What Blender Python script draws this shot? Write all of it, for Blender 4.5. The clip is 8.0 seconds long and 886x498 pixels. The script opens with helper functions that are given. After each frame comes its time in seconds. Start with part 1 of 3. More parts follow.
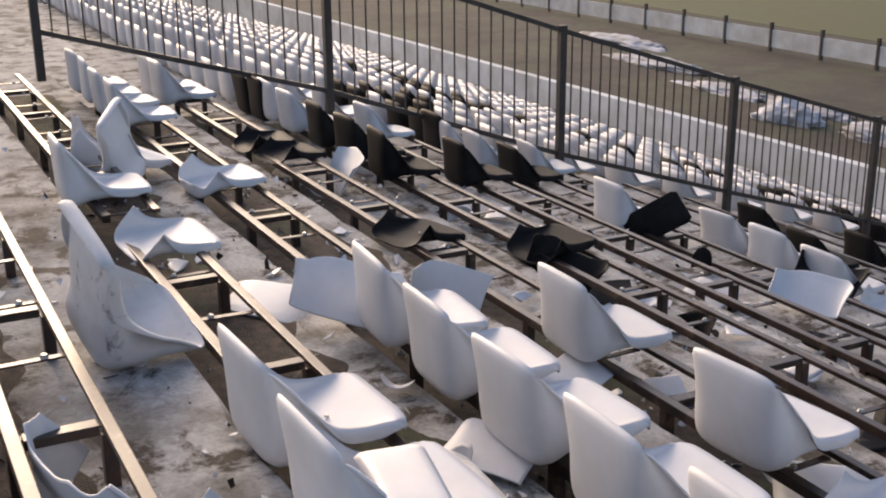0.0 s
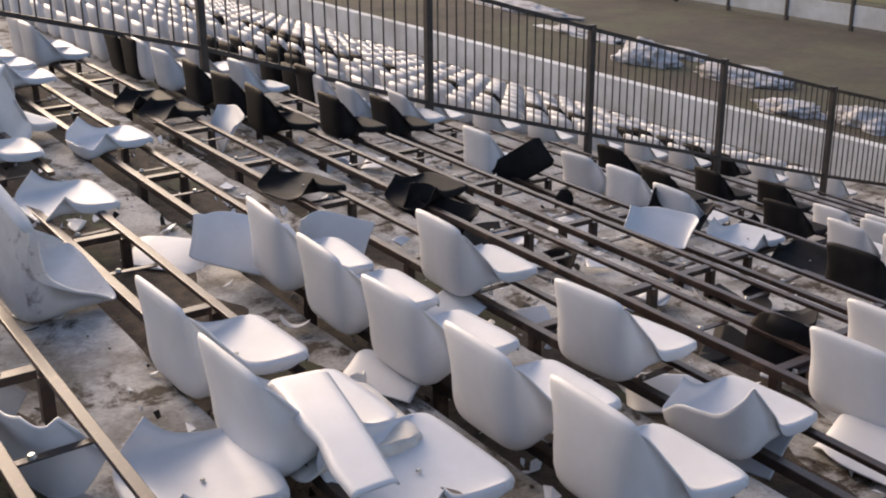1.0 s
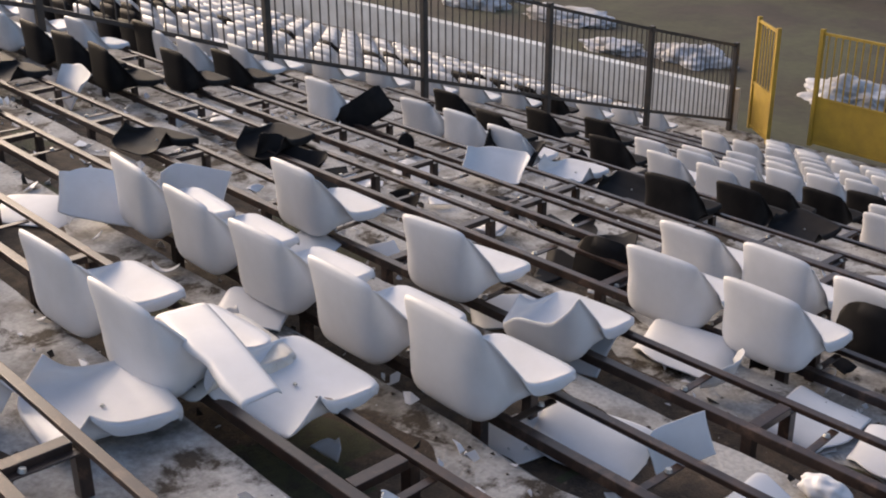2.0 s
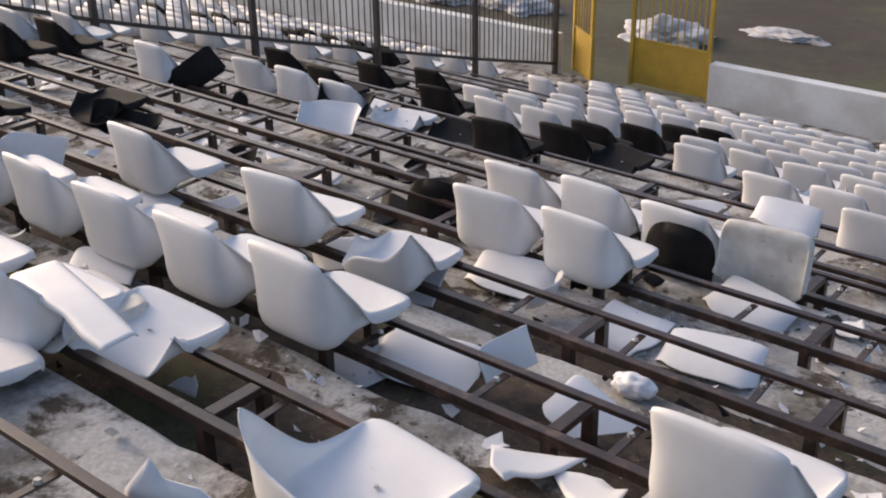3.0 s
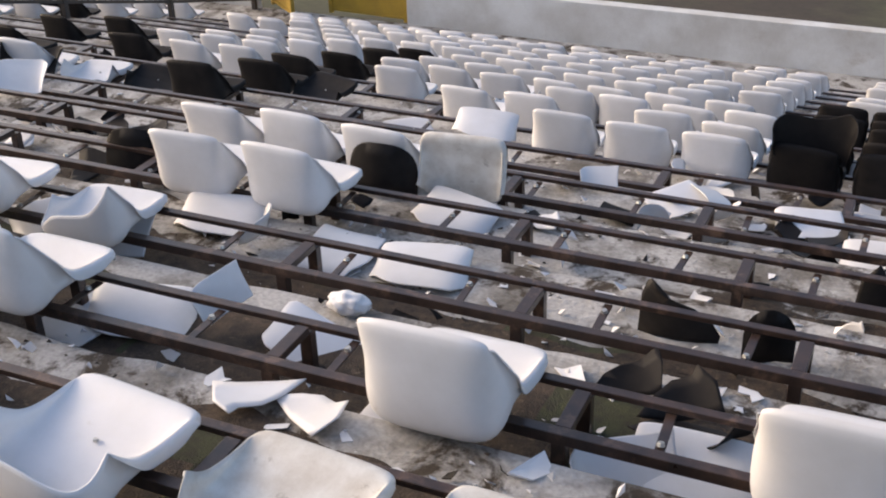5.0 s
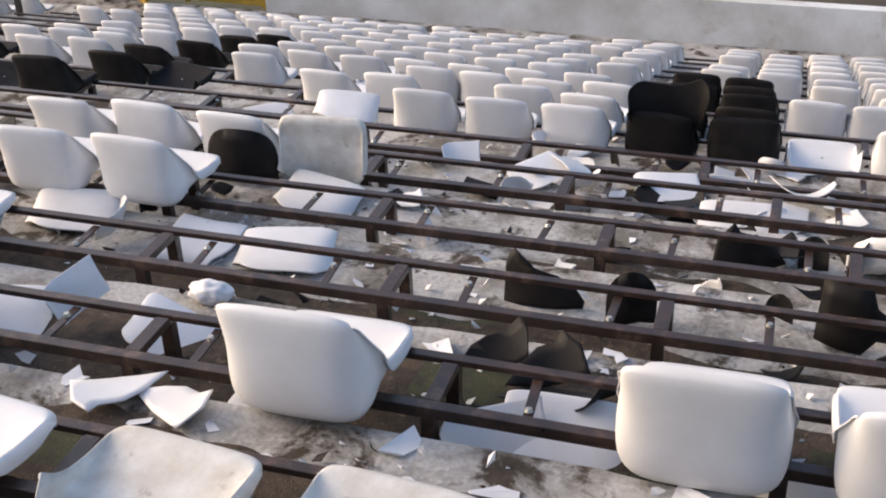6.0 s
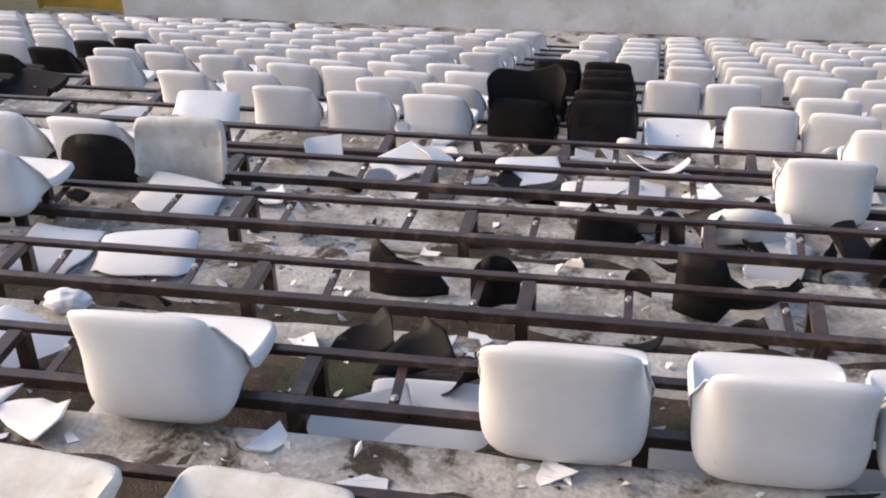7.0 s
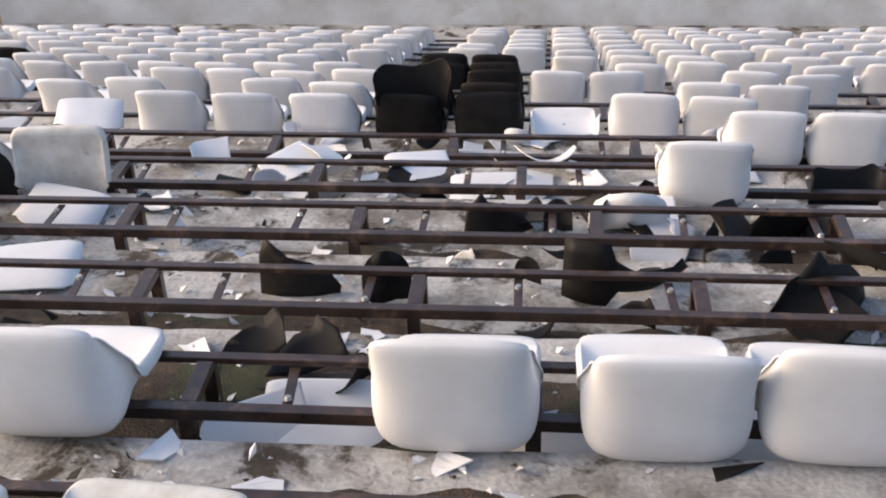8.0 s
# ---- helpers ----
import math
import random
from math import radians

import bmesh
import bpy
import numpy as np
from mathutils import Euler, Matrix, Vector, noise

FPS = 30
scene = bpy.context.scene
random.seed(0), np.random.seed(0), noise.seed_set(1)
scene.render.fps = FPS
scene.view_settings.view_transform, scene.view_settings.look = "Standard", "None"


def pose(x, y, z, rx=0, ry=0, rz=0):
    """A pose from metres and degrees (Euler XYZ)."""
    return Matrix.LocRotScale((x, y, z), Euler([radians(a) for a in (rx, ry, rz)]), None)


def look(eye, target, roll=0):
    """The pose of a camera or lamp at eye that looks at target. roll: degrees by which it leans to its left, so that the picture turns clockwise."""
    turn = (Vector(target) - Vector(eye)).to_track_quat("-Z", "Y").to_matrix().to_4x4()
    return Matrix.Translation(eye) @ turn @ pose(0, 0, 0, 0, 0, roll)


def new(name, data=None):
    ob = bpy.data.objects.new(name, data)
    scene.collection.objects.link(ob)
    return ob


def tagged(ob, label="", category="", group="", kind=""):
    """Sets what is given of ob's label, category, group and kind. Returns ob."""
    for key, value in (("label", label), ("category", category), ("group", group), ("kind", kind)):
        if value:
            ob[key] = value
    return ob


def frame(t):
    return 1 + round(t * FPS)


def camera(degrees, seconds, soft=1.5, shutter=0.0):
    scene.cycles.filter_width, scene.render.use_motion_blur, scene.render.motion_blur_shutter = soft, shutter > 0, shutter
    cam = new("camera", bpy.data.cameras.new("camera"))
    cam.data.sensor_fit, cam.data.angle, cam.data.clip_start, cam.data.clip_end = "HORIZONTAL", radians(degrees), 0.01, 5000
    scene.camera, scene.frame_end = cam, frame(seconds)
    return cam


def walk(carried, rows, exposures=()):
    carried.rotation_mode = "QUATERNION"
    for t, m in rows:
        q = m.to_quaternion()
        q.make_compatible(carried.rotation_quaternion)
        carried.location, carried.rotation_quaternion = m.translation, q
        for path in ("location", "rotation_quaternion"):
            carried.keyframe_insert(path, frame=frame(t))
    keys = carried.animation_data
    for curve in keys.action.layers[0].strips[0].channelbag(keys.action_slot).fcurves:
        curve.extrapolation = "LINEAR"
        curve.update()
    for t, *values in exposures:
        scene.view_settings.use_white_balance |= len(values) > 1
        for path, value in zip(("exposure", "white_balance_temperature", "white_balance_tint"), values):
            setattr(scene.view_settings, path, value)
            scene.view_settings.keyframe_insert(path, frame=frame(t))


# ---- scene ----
cam = camera(41.85, 8.0, soft=2.0)
# seconds, eye, yaw, pitch, roll
PATH = [
    (0, -0.6900, 0.4000, 1.7164, 62.7660, -17.8400, 0.4000),
    (0.5, -0.4900, 0.2800, 1.8013, 60.2550, -18.8650, 0.6280),
    (1, -0.3080, 0.1320, 1.8816, 56.0870, -20.5530, 0.4970),
    (1.5, -0.1400, -0.0150, 1.9525, 52.0080, -21.9610, 0.3500),
    (3, 0.3076, -0.4018, 2.1223, 39.2611, -25.5749, 0.7268),
    (3.5, 0.3454, -0.3984, 2.1212, 35.4324, -26.6779, 1.1405),
    (4, 0.3833, -0.4003, 2.1213, 31.5388, -27.6509, 1.2716),
    (4.5, 0.4266, -0.4159, 2.1383, 27.7902, -28.4513, 1.5585),
    (6, 0.5024, -0.3759, 2.0883, 17.2536, -30.0432, 1.6998),
    (6.5, 0.5413, -0.3772, 2.0823, 13.8981, -30.2619, 1.5886),
    (7, 0.5749, -0.3691, 2.0677, 10.5572, -30.4262, 1.5927),
    (7.5, 0.6047, -0.3775, 2.0712, 7.3592, -30.7558, 1.7381),
    (8, 0.6252, -0.3763, 2.0696, 4.9530, -30.7616, 1.6162),
]
walk(cam, [(t, pose(x, y, z, 90 + pitch, roll, yaw)) for t, x, y, z, yaw, pitch, roll in PATH], [(0.0, 0.62, 6300, 18), (1.5, 0.63, 6280, 17), (4.0, 0.86, 6250, 15), (8.0, 1.15, 6250, 14)])

# ---- light ----
SUN_YAW, SUN_UP = 91.0, 21.0
world = bpy.data.worlds.new("sky")
scene.world = world
world.use_nodes = True
wn = world.node_tree.nodes
sky = wn.new("ShaderNodeTexSky")
sky.sky_type, sky.sun_disc = "NISHITA", False
sky.sun_elevation, sky.sun_rotation = radians(SUN_UP), radians(-SUN_YAW)
sky.air_density, sky.dust_density, sky.ozone_density = 1.0, 5.0, 0.6
wn["Background"].inputs["Strength"].default_value = 0.15
world.node_tree.links.new(sky.outputs["Color"], wn["Background"].inputs["Color"])
sun = new("sun", bpy.data.lights.new("sun", "SUN"))
sun.data.energy, sun.data.angle, sun.data.color = 0.32, radians(4.0), (1.0, 0.80, 0.60)
sun.matrix_world = look((0, 0, 0), (math.sin(radians(SUN_YAW)) * math.cos(radians(SUN_UP)), -math.cos(radians(SUN_YAW)) * math.cos(radians(SUN_UP)), -math.sin(radians(SUN_UP))))


# ---- materials ----
def material(name, colour, rough=0.6, metal=0.0, second=None, scale=3.0, contrast=(0.35, 0.65), grain=60.0, grain_depth=0.15, bump=0.15, vary=0.0, coat=0.0, gleam=0.5, third=None, third_scale=1.0, third_band=(0.55, 0.7), distance=0.01):
    """A surface with two scales of colour variation, fine relief and uneven gloss."""
    m = bpy.data.materials.new(name)
    m.use_nodes = True
    n, l = m.node_tree.nodes, m.node_tree.links
    b = n["Principled BSDF"]
    b.inputs["Roughness"].default_value, b.inputs["Metallic"].default_value = rough, metal
    b.inputs["Coat Weight"].default_value = coat
    b.inputs["Specular IOR Level"].default_value = gleam
    co = n.new("ShaderNodeTexCoord")
    geo = n.new("ShaderNodeNewGeometry")
    big = n.new("ShaderNodeTexNoise")
    big.inputs["Scale"].default_value, big.inputs["Detail"].default_value, big.inputs["Roughness"].default_value = scale, 8, 0.62
    l.new(geo.outputs["Position"], big.inputs["Vector"])
    ramp = n.new("ShaderNodeMapRange")
    ramp.inputs["From Min"].default_value, ramp.inputs["From Max"].default_value = contrast
    l.new(big.outputs["Fac"], ramp.inputs["Value"])
    mix = n.new("ShaderNodeMix")
    mix.data_type = "RGBA"
    mix.inputs[6].default_value = (*colour, 1)
    mix.inputs[7].default_value = (*(second or [c * 0.8 for c in colour]), 1)
    l.new(ramp.outputs["Result"], mix.inputs[0])
    out = mix.outputs[2]
    if third:
        stain = n.new("ShaderNodeTexNoise")
        stain.inputs["Scale"].default_value, stain.inputs["Detail"].default_value, stain.inputs["Distortion"].default_value = third_scale, 12, 0.3
        stain.inputs["Roughness"].default_value = 0.68
        l.new(geo.outputs["Position"], stain.inputs["Vector"])
        band = n.new("ShaderNodeMapRange")
        band.inputs["From Min"].default_value, band.inputs["From Max"].default_value = third_band
        l.new(stain.outputs["Fac"], band.inputs["Value"])
        mix3 = n.new("ShaderNodeMix")
        mix3.data_type = "RGBA"
        l.new(band.outputs["Result"], mix3.inputs[0])
        l.new(out, mix3.inputs[6])
        mix3.inputs[7].default_value = (*third, 1)
        out = mix3.outputs[2]
    fine = n.new("ShaderNodeTexNoise")
    fine.inputs["Scale"].default_value, fine.inputs["Detail"].default_value = grain, 4
    l.new(geo.outputs["Position"], fine.inputs["Vector"])
    shade = n.new("ShaderNodeMapRange")
    shade.inputs["To Min"].default_value, shade.inputs["To Max"].default_value = 1 - grain_depth, 1 + grain_depth
    l.new(fine.outputs["Fac"], shade.inputs["Value"])
    value = shade.outputs["Result"]
    if vary:
        info = n.new("ShaderNodeObjectInfo")
        each = n.new("ShaderNodeMapRange")
        each.inputs["To Min"].default_value, each.inputs["To Max"].default_value = 1 - vary, 1 + vary * 0.3
        l.new(info.outputs["Random"], each.inputs["Value"])
        times = n.new("ShaderNodeMath")
        times.operation = "MULTIPLY"
        l.new(value, times.inputs[0])
        l.new(each.outputs["Result"], times.inputs[1])
        value = times.outputs[0]
    hsv = n.new("ShaderNodeHueSaturation")
    l.new(out, hsv.inputs["Color"])
    l.new(value, hsv.inputs["Value"])
    l.new(hsv.outputs["Color"], b.inputs["Base Color"])
    gloss = n.new("ShaderNodeMapRange")
    gloss.inputs["To Min"].default_value, gloss.inputs["To Max"].default_value = max(rough - 0.12, 0.05), min(rough + 0.15, 1)
    l.new(big.outputs["Fac"], gloss.inputs["Value"])
    l.new(gloss.outputs["Result"], b.inputs["Roughness"])
    if bump:
        bp = n.new("ShaderNodeBump")
        bp.inputs["Strength"].default_value, bp.inputs["Distance"].default_value = bump, distance
        l.new(fine.outputs["Fac"], bp.inputs["Height"])
        l.new(bp.outputs["Normal"], b.inputs["Normal"])
    return m


WHITE = material("white_plastic", (0.76, 0.75, 0.75), 0.42, second=(0.68, 0.67, 0.66), scale=4, grain=300, grain_depth=0.02, bump=0.03, vary=0.08, third=(0.46, 0.42, 0.36), third_scale=7, third_band=(0.66, 0.84), distance=0.002)
DIRTY = material("soiled_white_plastic", (0.70, 0.68, 0.63), 0.6, second=(0.52, 0.48, 0.42), scale=9, grain=200, grain_depth=0.06, bump=0.08, vary=0.1, third=(0.2, 0.17, 0.13), third_scale=14, third_band=(0.6, 0.78), distance=0.002)
SCUFFED = material("scuffed_white_plastic", (0.74, 0.73, 0.72), 0.45, second=(0.62, 0.60, 0.58), scale=6, grain=200, grain_depth=0.04, bump=0.05, third=(0.22, 0.19, 0.18), third_scale=11, third_band=(0.58, 0.70), distance=0.002)
BLACK = material("black_plastic", (0.011, 0.010, 0.0105), 0.55, gleam=0.12, second=(0.024, 0.021, 0.019), scale=6, grain=200, grain_depth=0.1, bump=0.06, vary=0.3, distance=0.002)
STEEL = material("brown_painted_steel", (0.024, 0.016, 0.0135), 0.32, second=(0.06, 0.036, 0.026), scale=11, grain=90, grain_depth=0.25, bump=0.12, third=(0.14, 0.085, 0.056), third_scale=9, third_band=(0.55, 0.68), distance=0.002)
SOIL = material("dark_soil_litter", (0.072, 0.048, 0.030), 0.95, second=(0.024, 0.018, 0.013), scale=14, grain=120, grain_depth=0.5, bump=0.8, third=(0.14, 0.10, 0.065), third_scale=30, third_band=(0.58, 0.7), distance=0.012)
MOSS = material("damp_moss", (0.05, 0.055, 0.02), 0.95, second=(0.03, 0.028, 0.016), scale=18, grain=150, grain_depth=0.5, bump=0.8, distance=0.012)
BOLT = material("zinc_bolt", (0.55, 0.54, 0.5), 0.4, 0.8, grain=200)
CONCRETE = material("worn_concrete", (0.43, 0.415, 0.39), 0.88, second=(0.15, 0.137, 0.118), scale=3.2, contrast=(0.43, 0.64), grain=55, grain_depth=0.45, bump=0.6, third=(0.045, 0.033, 0.021), third_scale=3.4, third_band=(0.525, 0.60))
WALL = material("whitewashed_concrete", (0.70, 0.71, 0.70), 0.8, second=(0.50, 0.49, 0.46), scale=1.2, grain=40, grain_depth=0.08, bump=0.2, third=(0.30, 0.24, 0.18), third_scale=1.1, third_band=(0.62, 0.85))
FENCE = material("dark_fence_paint", (0.034, 0.030, 0.028), 0.5, second=(0.065, 0.052, 0.042), scale=9, grain=90, grain_depth=0.2)
YELLOW = material("yellow_paint", (0.48, 0.31, 0.03), 0.6, second=(0.36, 0.23, 0.03), scale=3, grain=60, grain_depth=0.1)
EARTH = material("brown_earth", (0.058, 0.044, 0.030), 0.95, second=(0.034, 0.028, 0.020), scale=0.5, grain=6, grain_depth=0.3, bump=0.5, third=(0.072, 0.072, 0.036), third_scale=0.25, third_band=(0.45, 0.62))
GRASS = material("pitch_grass", (0.085, 0.10, 0.03), 0.95, second=(0.10, 0.10, 0.04), scale=0.4, grain=10, grain_depth=0.25, bump=0.4)
SNOW = material("old_snow", (0.62, 0.62, 0.64), 0.8, second=(0.30, 0.27, 0.24), scale=1.6, grain=12, grain_depth=0.15, bump=0.5)


# ---- helpers ----
def link(name, bm, mat, parent=None, label="", smooth=False):
    me = bpy.data.meshes.new(name)
    bm.to_mesh(me)
    bm.free()
    for mm in (mat if isinstance(mat, (list, tuple)) else [mat]):
        me.materials.append(mm)
    if smooth:
        me.polygons.foreach_set("use_smooth", [True] * len(me.polygons))
    ob = new(name, me)
    ob.parent = parent
    if label:
        tagged(ob, label)
    return ob


def part(name, bm, mat, parent, label="", smooth=False):
    return link(name, bm, mat, parent, label, smooth)


def box(bm, x0, x1, y0, y1, z0, z1, bevel=0.0):
    r = bmesh.ops.create_cube(bm, size=1.0, matrix=Matrix.Translation(((x0 + x1) / 2, (y0 + y1) / 2, (z0 + z1) / 2)) @ Matrix.Diagonal((x1 - x0, y1 - y0, z1 - z0, 1)))
    if bevel:
        edges = list({e for v in r["verts"] for e in v.link_edges})
        bmesh.ops.bevel(bm, geom=edges, offset=bevel, segments=2, affect="EDGES", profile=0.5)
    return bm


def boxed(*a, **k):
    return box(bmesh.new(), *a, **k)


# ---- the terrace: treads, each with its own step ----
PITCH_Y, Y0 = 0.77, 2.2
RAIL_UP, LIP, SEP = 0.20, 0.11, 0.245
HEIGHTS = (0.0, -0.155, -0.304, -0.486, -0.70, -0.94, -1.18, -1.42, -1.66, -1.90)   # rail tops, going down


def row_y(i):
    return Y0 + PITCH_Y * i


def row_z(i):
    if i < 0:
        return -0.16 * i
    k = min(int(i), 8)
    if i > 9:
        return HEIGHTS[9] - 0.238 * (i - 9)
    return HEIGHTS[k] + (HEIGHTS[k + 1] - HEIGHTS[k]) * (i - k)


def tread_z(i):
    return row_z(i) - RAIL_UP


LAST = 15
WALL_Y = 15.1
LEFT, RIGHT = -36.0, 18.0
FENCE_X = -10.0
# fence posts: place in plan and height of the lower rail
FENCE_POSTS = ((-11.0, 1.85, 0.50), (-10.45, 4.25, -0.13), (-10.0, 6.45, -0.87), (-10.0, 8.60, -1.53), (-10.0, 10.74, -2.16), (-10.0, 12.87, -2.78), (-10.0, 15.0, -3.36))


def slab(i):
    """One tread: a worn, slightly wavy concrete slab with chipped lip."""
    bm = bmesh.new()
    z, y0, y1 = tread_z(i), row_y(i) - LIP, row_y(i + 1) - LIP + (WALL_Y + 0.03 - row_y(LAST + 1) + LIP if i == LAST else 0.0)
    near = -3 <= i <= 5
    xs = np.concatenate([[LEFT], np.arange(-12, 6, 0.12 if near else 0.6), [RIGHT]])
    cols = []
    for x in xs:
        n1 = noise.noise((x * 1.7, i * 3.1, 0.0)) if near else 0.0
        n2 = noise.noise((x * 6.0, i * 5.3, 2.0)) if near else 0.0
        chip = max(0.0, n1 * 0.5 + n2 * 0.5 - 0.12) * 0.10
        prof = [(y0, z - 0.75), (y0, z), (y0 + 0.3, z + 0.004 * n1), (y1 - 0.06, z + 0.003 * n2), (y1 - 0.014 - chip, z), (y1 - 0.004, z - 0.012 - chip * 0.7), (y1 + 0.004 * n2, z - 0.05 - chip), (y1 - 0.002, z - 0.4), (y1, z - 0.75)]
        cols.append([bm.verts.new((x, py, pz)) for py, pz in prof])
    for a, b in zip(cols, cols[1:]):
        for k in range(len(a)):
            bm.faces.new((a[k], a[(k + 1) % len(a)], b[(k + 1) % len(a)], b[k]))
    bm.faces.new(cols[0])
    bm.faces.new(cols[-1][::-1])
    bmesh.ops.recalc_face_normals(bm, faces=bm.faces[:])
    tagged(link("step", bm, CONCRETE), "stained grey concrete terrace step with a chipped lip", kind="structure")


for i in range(-7, LAST + 1):
    slab(i)


# soil and litter gathered along the foot of each riser
def dirt(i, x0, x1):
    bm = bmesh.new()
    z, y0 = tread_z(i), row_y(i) - LIP
    cols = []
    x = x0
    while x <= x1:
        w = {-1: 0.60, 0: 0.62, 1: 0.36}.get(i, 0.24) + 0.18 * noise.noise((x * 0.9, i * 7.7, 4.0)) + 0.10 * noise.noise((x * 3.7, i * 2.7, 1.0))
        w = max(w, 0.015)
        col = []
        for k in range(5):
            f = k / 4
            col.append(bm.verts.new((x + 0.01 * noise.noise((x * 9, f * 7, i)), y0 + 0.006 + w * f, z + 0.001 + 0.022 * (1 - f) ** 0.7 * (0.6 + 0.8 * abs(noise.noise((x * 5, f * 3, i * 1.3)))) - (0.004 if k == 4 else 0))))
        cols.append(col)
        x += 0.035
    for a, b in zip(cols, cols[1:]):
        for k in range(4):
            bm.faces.new((a[k], b[k], b[k + 1], a[k + 1]))
    ob = link("soil_litter", bm, [SOIL, MOSS], smooth=True)
    for p in ob.data.polygons:
        c = p.center
        p.material_index = int(noise.noise((c.x * 1.4, c.y * 2.0, 9.0)) > 0.22)
    tagged(ob, "dark soil and moss gathered at the foot of a step", "soil", kind="stuff")


for i in range(-2, 6):
    dirt(i, -11.0, 5.0)

# ---- steel seat frames ----
PHASE = {-2: 0.35, -1: -0.15, 0: -0.40, 1: -0.83, 2: -0.17, 3: 0.5, 4: 0.1, 5: -0.3}


def straight(x0, x1, y0, y1, z0, z1):
    return boxed(x0, x1, y0, y1, z0, z1, bevel=0.003)


def shared_box(name, sx, sy, sz, mat):
    ob = link(name, boxed(-sx / 2, sx / 2, -sy / 2, sy / 2, -sz / 2, sz / 2, bevel=0.0025), mat)
    me = ob.data
    bpy.data.objects.remove(ob)
    return me


LEG_MESH = shared_box("leg", 0.045, 0.04, RAIL_UP - 0.036, STEEL)
BAR_MESH = shared_box("crossbar", 0.05, SEP - 0.05, 0.03, STEEL)
STRAP_MESH = shared_box("strap", 0.032, SEP - 0.03, 0.007, STEEL)
bolt_bm = bmesh.new()
bmesh.ops.create_cone(bolt_bm, cap_ends=True, segments=8, radius1=0.014, radius2=0.010, depth=0.012)
BOLT_MESH = bpy.data.meshes.new("bolt")
bolt_bm.to_mesh(BOLT_MESH)
bolt_bm.free()
BOLT_MESH.materials.append(BOLT)


def put(name, mesh, parent, x, y, z, turn=(0, 0, 0)):
    ob = new(name, mesh)
    ob.parent, ob.location, ob.rotation_euler = parent, (x, y, z), turn
    return ob


def frame_row(i, x0, x1, detail):
    top = tagged(new("steel_bench"), "rusty brown steel bench frame bolted to the terrace", "bench frame", "bench frames")
    top.location = (0, row_y(i), row_z(i))
    part("rear_rail", straight(x0, x1, -0.04, 0.0, -0.04, 0), STEEL, top)
    part("front_rail", straight(x0, x1, SEP - 0.036, SEP, -0.022, 0), STEEL, top)
    if not detail:
        return
    p = PHASE.get(i, 0.0)
    for k in range(-14, 14):
        x = p + 1.0 * k
        if x0 < x < x1:
            put("crossbar", BAR_MESH, top, x, (SEP - 0.04) / 2, -0.019)
            for y in (-0.02, SEP - 0.02):
                put("leg", LEG_MESH, top, x, y, -0.036 - (RAIL_UP - 0.036) / 2)
    for k in range(-24, 24):
        x = p + 0.28 + 0.54 * k
        if x0 < x < x1 and i < 6:
            strap = put("strap", STRAP_MESH, top, x, SEP / 2 - 0.015, -0.0295 + 0.0, (0, 0, srnd.uniform(-0.06, 0.06)))
            bolt = put("bolt", BOLT_MESH, strap, 0.0, srnd.choice((-0.055, 0.045)), 0.0105, (srnd.uniform(-0.3, 0.3), 0, 0))


srnd = random.Random(21)
for i in range(-2, LAST + 1):
    start = FENCE_X - (1.0 if i < 2 else 0.3 if i < 5 else -0.25)
    if i == -1:
        # a length of the frame is gone here
        frame_row(i, start, -6.25, True)
        start = -5.78
    frame_row(i, start, 9.0, i < 8)


# ---- seats ----
PROFILE = ((0.292, 0.004), (0.303, 0.02), (0.306, 0.04), (0.298, 0.054), (0.275, 0.058), (0.2, 0.032), (0.1, 0.010), (0.02, 0.002), (-0.04, -0.003), (-0.08, -0.015), (-0.115, -0.031), (-0.145, -0.034), (-0.168, -0.019), (-0.18, 0.014), (-0.187, 0.068), (-0.191, 0.143), (-0.195, 0.213), (-0.199, 0.283), (-0.200, 0.33), (-0.197, 0.352), (-0.186, 0.362))
ACC = [0.0]
for pa, pb in zip(PROFILE, PROFILE[1:]):
    ACC.append(ACC[-1] + math.dist(pa, pb))


def along(s):
    """A place on the side profile, 0 at the front lip and 1 at the top of the back."""
    s = min(max(s, 0.0), 1.0) * ACC[-1]
    for k in range(len(PROFILE) - 1):
        if s <= ACC[k + 1] + 1e-9:
            w = (s - ACC[k]) / (ACC[k + 1] - ACC[k])
            return tuple(p + (q - p) * w for p, q in zip(PROFILE[k], PROFILE[k + 1]))
    return PROFILE[-1]


# the side rim: level along the pan, then a long sweep up to the shoulder of the back
RIM_KEYS = ((0.0, 0.278, 0.004), (0.04, 0.282, 0.035), (0.08, 0.268, 0.056), (0.14, 0.222, 0.060), (0.2, 0.175, 0.057), (0.3, 0.100, 0.066), (0.38, 0.058, 0.076), (0.46, 0.024, 0.098), (0.54, -0.008, 0.130), (0.62, -0.040, 0.168), (0.7, -0.072, 0.208), (0.78, -0.100, 0.248), (0.86, -0.128, 0.279), (0.94, -0.154, 0.311), (1.0, -0.176, 0.322))
RIM_S = np.linspace(0.0, 1.0, 90)
RIM_Y, RIM_Z = (np.convolve(np.pad(np.interp(RIM_S, [r[0] for r in RIM_KEYS], [r[k] for r in RIM_KEYS]), 5, mode="edge"), np.ones(11) / 11, "valid") for k in (1, 2))


def ease(a, b, v):
    f = min(max((v - a) / (b - a), 0.0), 1.0)
    return f * f * (3 - 2 * f)


